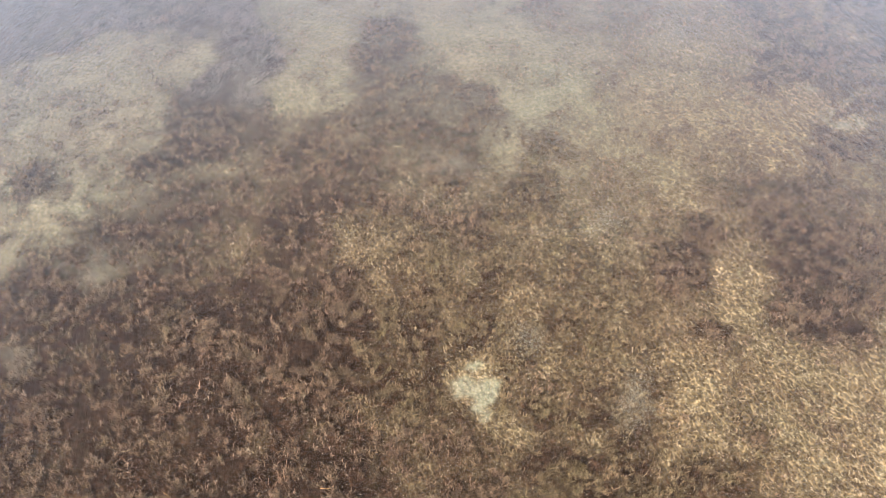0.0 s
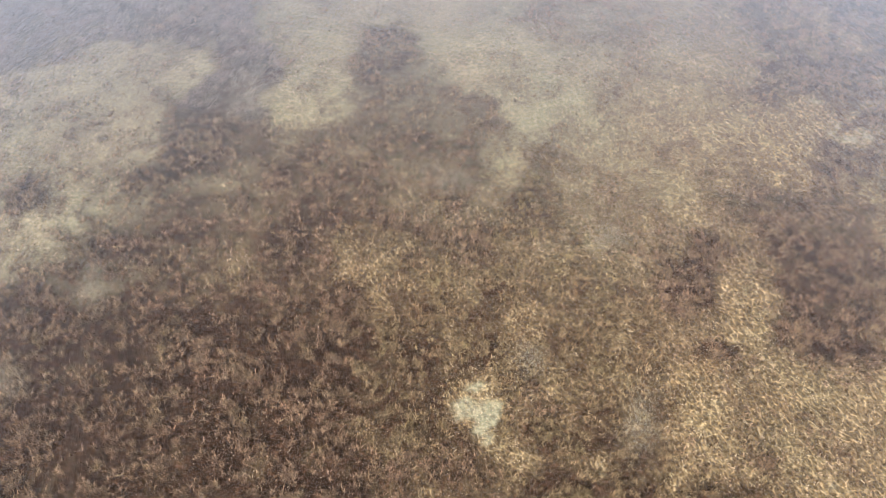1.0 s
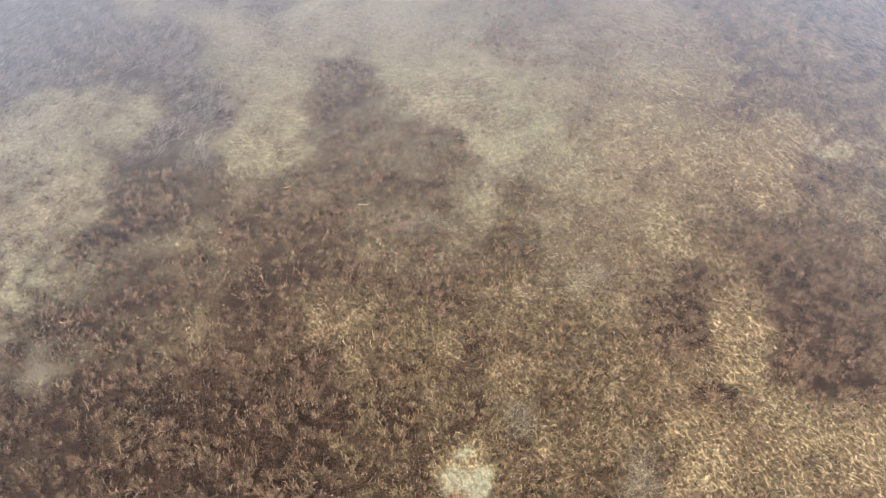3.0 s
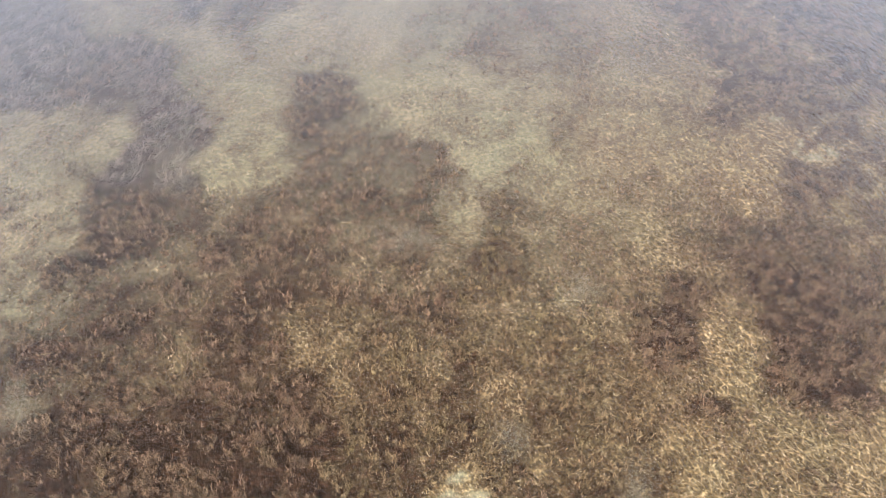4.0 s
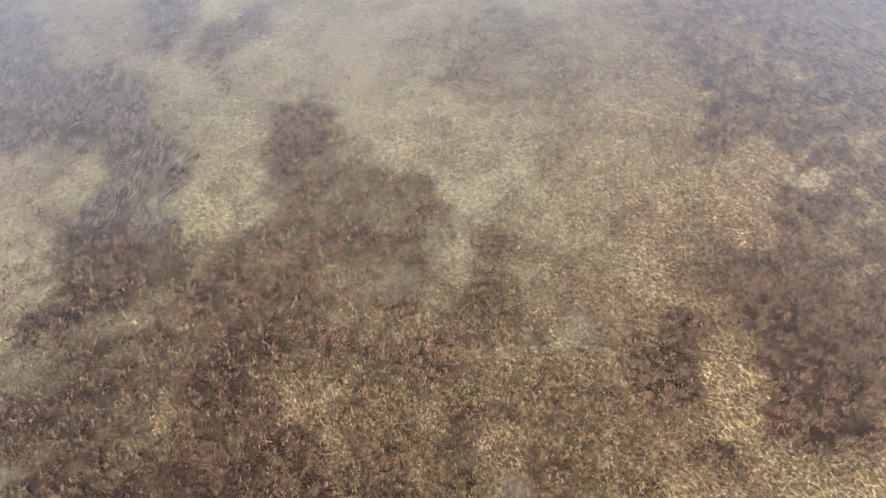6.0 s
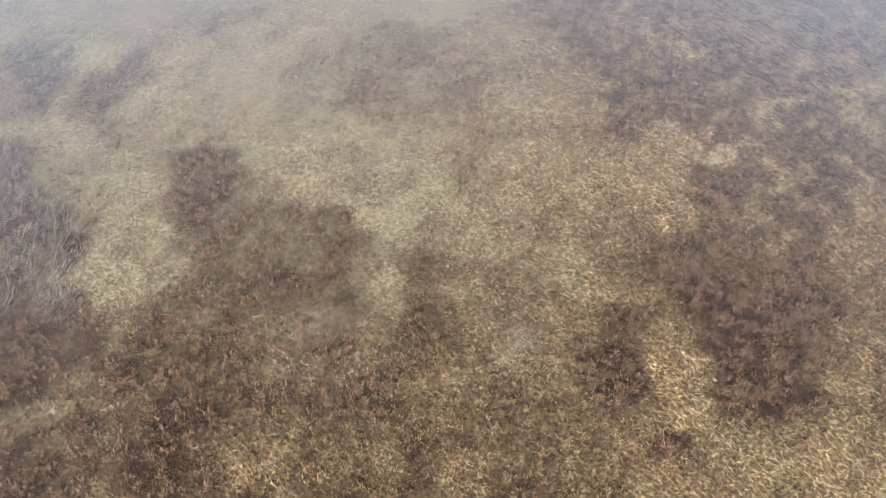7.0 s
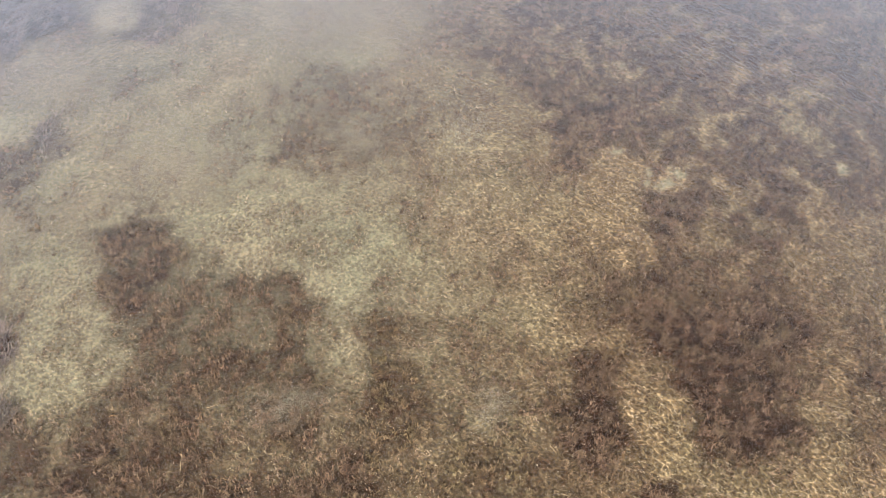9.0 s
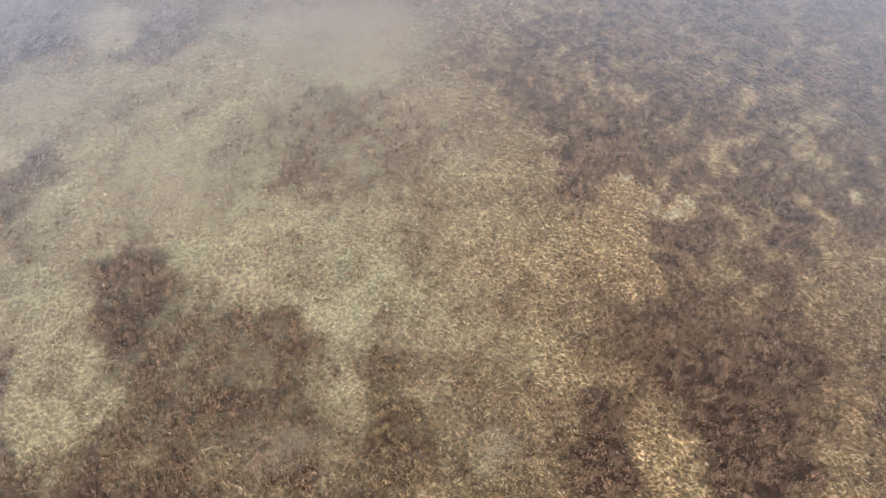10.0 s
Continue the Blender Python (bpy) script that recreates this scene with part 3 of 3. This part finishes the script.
px, py, cover, rule = px[keep], py[keep], cover[keep], rule[keep]
LOOKS = {BROWN: "dense dark brown seagrass bed under shallow water", RUST: "dense rusty brown seagrass bed under shallow water",
         OLIVE: "olive brown seagrass bed under shallow water", LONG: "long-bladed grey brown seagrass bed under shallow water"}
DASH_RUN, SWEEP = radians(-40), radians(72)
weedy = draw.rand(len(px)) < np.clip((cover - 0.24) / 0.42, 0, 1)
shown = weedy | (draw.rand(len(px)) > np.maximum(0.75 * plainness(px, py), 0.55))
px, py, cover, rule, weedy = px[shown], py[shown], cover[shown], rule[shown], weedy[shown]
for k, patch in enumerate(patches):
    mine = (rule == k) & weedy
    if mine.sum() > 60:
        mat = patch[3] or (BROWN, RUST)[k % 2]
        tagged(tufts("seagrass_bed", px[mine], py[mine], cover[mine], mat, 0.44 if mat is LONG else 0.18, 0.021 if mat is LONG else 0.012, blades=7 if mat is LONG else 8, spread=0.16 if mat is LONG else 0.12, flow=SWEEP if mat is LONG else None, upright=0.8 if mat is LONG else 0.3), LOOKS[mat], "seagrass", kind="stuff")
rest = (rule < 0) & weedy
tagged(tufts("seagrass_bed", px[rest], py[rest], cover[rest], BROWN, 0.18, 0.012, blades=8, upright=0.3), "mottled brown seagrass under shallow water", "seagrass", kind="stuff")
# thin weed on the sand; its pale blades also replace bright caustic dashes
tagged(tufts("sparse_seagrass", px[~weedy], py[~weedy], cover[~weedy], PALE, 0.16, 0.018, blades=3, flow=DASH_RUN, upright=0.75),
       "thin pale seagrass over sand, also standing in for caustic dashes", "seagrass", kind="stuff")

# small pale flakes added in place of sparkling glints and caustic dots
n = 42000
fx, fy = draw.rand(n) * 46 - 24.5, draw.rand(n) * 37 - 1.5
fz = SURFACE - 0.02 - draw.rand(n) * 0.12
turn, size, tilt = draw.rand(n) * 2 * np.pi, 0.007 + 0.011 * draw.rand(n) ** 2, (draw.rand(n) - 0.5) * 0.9
ux, uy, uz = np.cos(turn) * size, np.sin(turn) * size, tilt * size
vx, vy = -np.sin(turn) * size * 0.45, np.cos(turn) * size * 0.45
pts = np.stack([np.stack(p, 1) for p in (
    (fx - ux - vx, fy - uy - vy, fz - uz), (fx - ux + vx, fy - uy + vy, fz - uz), (fx + vx * 1.3, fy + vy * 1.3, fz + size * 0.4),
    (fx - vx * 1.3, fy - vy * 1.3, fz + size * 0.4), (fx + ux + vx * 0.5, fy + uy + vy * 0.5, fz + uz), (fx + ux - vx * 0.5, fy + uy - vy * 0.5, fz + uz))], 1).reshape(-1, 3)
first = np.arange(n)[:, None] * 6
flakes = sheet("glint_flakes", pts, np.concatenate([first + np.array([[0, 1, 2, 3]]), first + np.array([[3, 2, 4, 5]])]), FLAKE)
tagged(flakes, "tiny pale flakes standing in for glints in the water", "leaf debris", kind="stuff")


# ---------------------------------------------------------------- taller clumps
def clump(x, y, size):
    """A taller clump of weed that stands out of its bed: a root mound and its blades."""
    count = int(60 + 130 * size)
    r, a = size * np.abs(draw.randn(count)) * 0.7, draw.rand(count) * 2 * np.pi
    ob = new("seagrass_clump")
    ob.location = (x, y, 0)
    tagged(ob, "taller dark clump of seagrass in the bed", "seagrass", "taller seagrass clumps")
    bm = bmesh.new()
    bmesh.ops.create_icosphere(bm, subdivisions=2, radius=1)
    for v in bm.verts:
        v.co *= 1 + 0.25 * noise.noise(v.co * 2 + Vector((x, y, 0)))
        v.co = Vector((v.co.x * size * 0.26, v.co.y * size * 0.26, v.co.z * 0.035 + BOTTOM))
    me = bpy.data.meshes.new("root_mound")
    bm.to_mesh(me), bm.free()
    me.materials.append(MUD)
    new("root_mound", me).parent = ob
    leaves = tufts("blades", r * np.cos(a), r * np.sin(a), np.full(count, 0.95), BROWN, 0.26, 0.0105, blades=5, upright=0.24)
    leaves.parent = ob
    tagged(leaves, kind="stuff")


# ---------------------------------------------------------------- stems afloat
def stem(x, y, length, turn):
    """A dry stem afloat: a thin, bowed, tapering stalk."""
    bm = bmesh.new()
    rings, bow = [], (draw.rand() - 0.5) * 0.25
    for s in range(7):
        u = s / 6
        r = 0.007 * (1 - 0.55 * u)
        c = Vector(((u - 0.5) * length, bow * length * 4 * u * (1 - u), 0.004 * math.sin(5 * u)))
        rings.append([bm.verts.new(c + Vector((0, r * math.cos(a), r * math.sin(a)))) for a in (0, 1.26, 2.51, 3.77, 5.03)])
    for p, q in zip(rings, rings[1:]):
        for e in range(5):
            bm.faces.new((p[e], q[e], q[(e + 1) % 5], p[(e + 1) % 5]))
    bm.faces.new(rings[0]), bm.faces.new(rings[-1][::-1])
    me = bpy.data.meshes.new("floating_stem")
    bm.to_mesh(me), bm.free()
    for f in me.polygons:
        f.use_smooth = True
    rusty = draw.rand() < 0.2
    me.materials.append(RUSTY_STRAW if rusty else STRAW)
    ob = new("floating_stem", me)
    ob.matrix_world = pose(x, y, SURFACE + 0.002, 0, 0, turn)
    tagged(ob, "rusty dry seagrass stem afloat on the water" if rusty else "straw-coloured dry stem afloat on the water", "plant stem", "stems afloat")


# ---------------------------------------------------------------- stirred silt
def silt(x, y, a, b, turn, dense=0.2):
    """A cloud of stirred silt: a flat, uneven lens that thins out to its rim."""
    pts, thick, rings, sides = [], [], 8, 28
    wob = draw.rand(5) * 2 * np.pi
    for side in (1, -1):
        for r in range(rings + 1):
            u = r / rings
            for s in range(sides):
                t = 2 * math.pi * s / sides
                edge = 1.5 * (1 + 0.14 * math.sin(2 * t + wob[0]) + 0.1 * math.sin(3 * t + wob[1]) + 0.07 * math.sin(5 * t + wob[2]))
                pts.append((u * edge * a * math.cos(t), u * edge * b * math.sin(t), side * 0.04 * (1 - u * u)))
                thick.append(dense * max(0.0, 1 - u) ** 1.2)
    quads = []
    for side in (0, 1):
        o = side * (rings + 1) * sides
        for r in range(rings):
            for s in range(sides):
                q = [o + r * sides + s, o + r * sides + (s + 1) % sides, o + (r + 1) * sides + (s + 1) % sides, o + (r + 1) * sides + s]
                quads.append(q if side else q[::-1])
    ob = sheet("silt_cloud", np.array(pts), np.array(quads), SILT)
    fill(ob, "thick", thick)
    ob.matrix_world = pose(x, y, SURFACE - 0.07, 0, 0, turn)
    tagged(ob, "soft grey brown cloud of stirred silt under water", "silt cloud", "clouds of silt")


stem(-11.00, 7.80, 0.39, 26)
stem(-4.78, 8.49, 0.28, 6)
stem(-0.03, 7.57, 0.24, -2)
stem(-6.98, 1.97, 0.28, 43)
stem(-5.40, 12.48, 0.49, 90)
stem(-10.93, 8.62, 0.22, 73)
stem(-7.21, 13.86, 0.22, 7)
stem(3.68, 10.65, 0.19, -24)
stem(-4.74, 13.88, 0.33, 17)
stem(-9.13, 6.18, 0.26, 23)
stem(-10.31, 3.57, 0.19, 76)
stem(-9.64, 3.86, 0.37, -25)
stem(-6.52, 0.94, 0.28, -19)
stem(-5.46, 1.34, 0.21, -12)
stem(-3.99, 4.58, 0.26, 49)
stem(-2.05, 2.77, 0.24, 20)

clump(9.96, 14.20, 0.50)
clump(10.78, 12.63, 0.25)
clump(10.49, 14.36, 0.37)
clump(9.03, 12.78, 0.40)
clump(7.87, 11.81, 0.35)
clump(4.98, 11.26, 0.31)
clump(7.46, 7.60, 0.37)
clump(5.88, 10.33, 0.36)
clump(-15.20, 18.74, 0.60)
clump(-14.25, 19.25, 0.51)
clump(-15.53, 17.79, 0.53)
clump(-15.75, 17.18, 0.63)
clump(-15.36, 8.44, 0.38)
clump(-14.70, 8.56, 0.38)
clump(-4.05, 7.62, 0.27)
clump(-4.77, 6.96, 0.30)

silt(1.27, 8.41, 0.46, 0.41, 39)
silt(-10.93, 6.28, 0.70, 0.40, 133)
silt(4.36, 7.58, 0.83, 0.48, 96)
silt(-11.24, 3.17, 0.56, 0.37, 147)
silt(2.29, 13.19, 0.59, 0.53, 71)
silt(-2.95, 13.74, 0.84, 0.58, 167)
silt(-10.82, 15.05, 1.02, 0.69, 126)
silt(-0.64, 23.26, 0.89, 0.80, 156)
silt(2.85, 23.11, 0.74, 0.66, 179)
# larger pale clouds, added as milky haze to brighten the far left
silt(-1.34, 29.99, 3.21, 2.37, 167, 0.45)
silt(-9.95, 31.19, 1.25, 0.84, 112, 0.60)
silt(-13.84, 33.34, 0.91, 0.50, 164, 0.50)
silt(-10.97, 27.05, 2.22, 1.38, 161, 0.20)
silt(-6.37, 22.82, 2.27, 1.41, 165, 0.25)
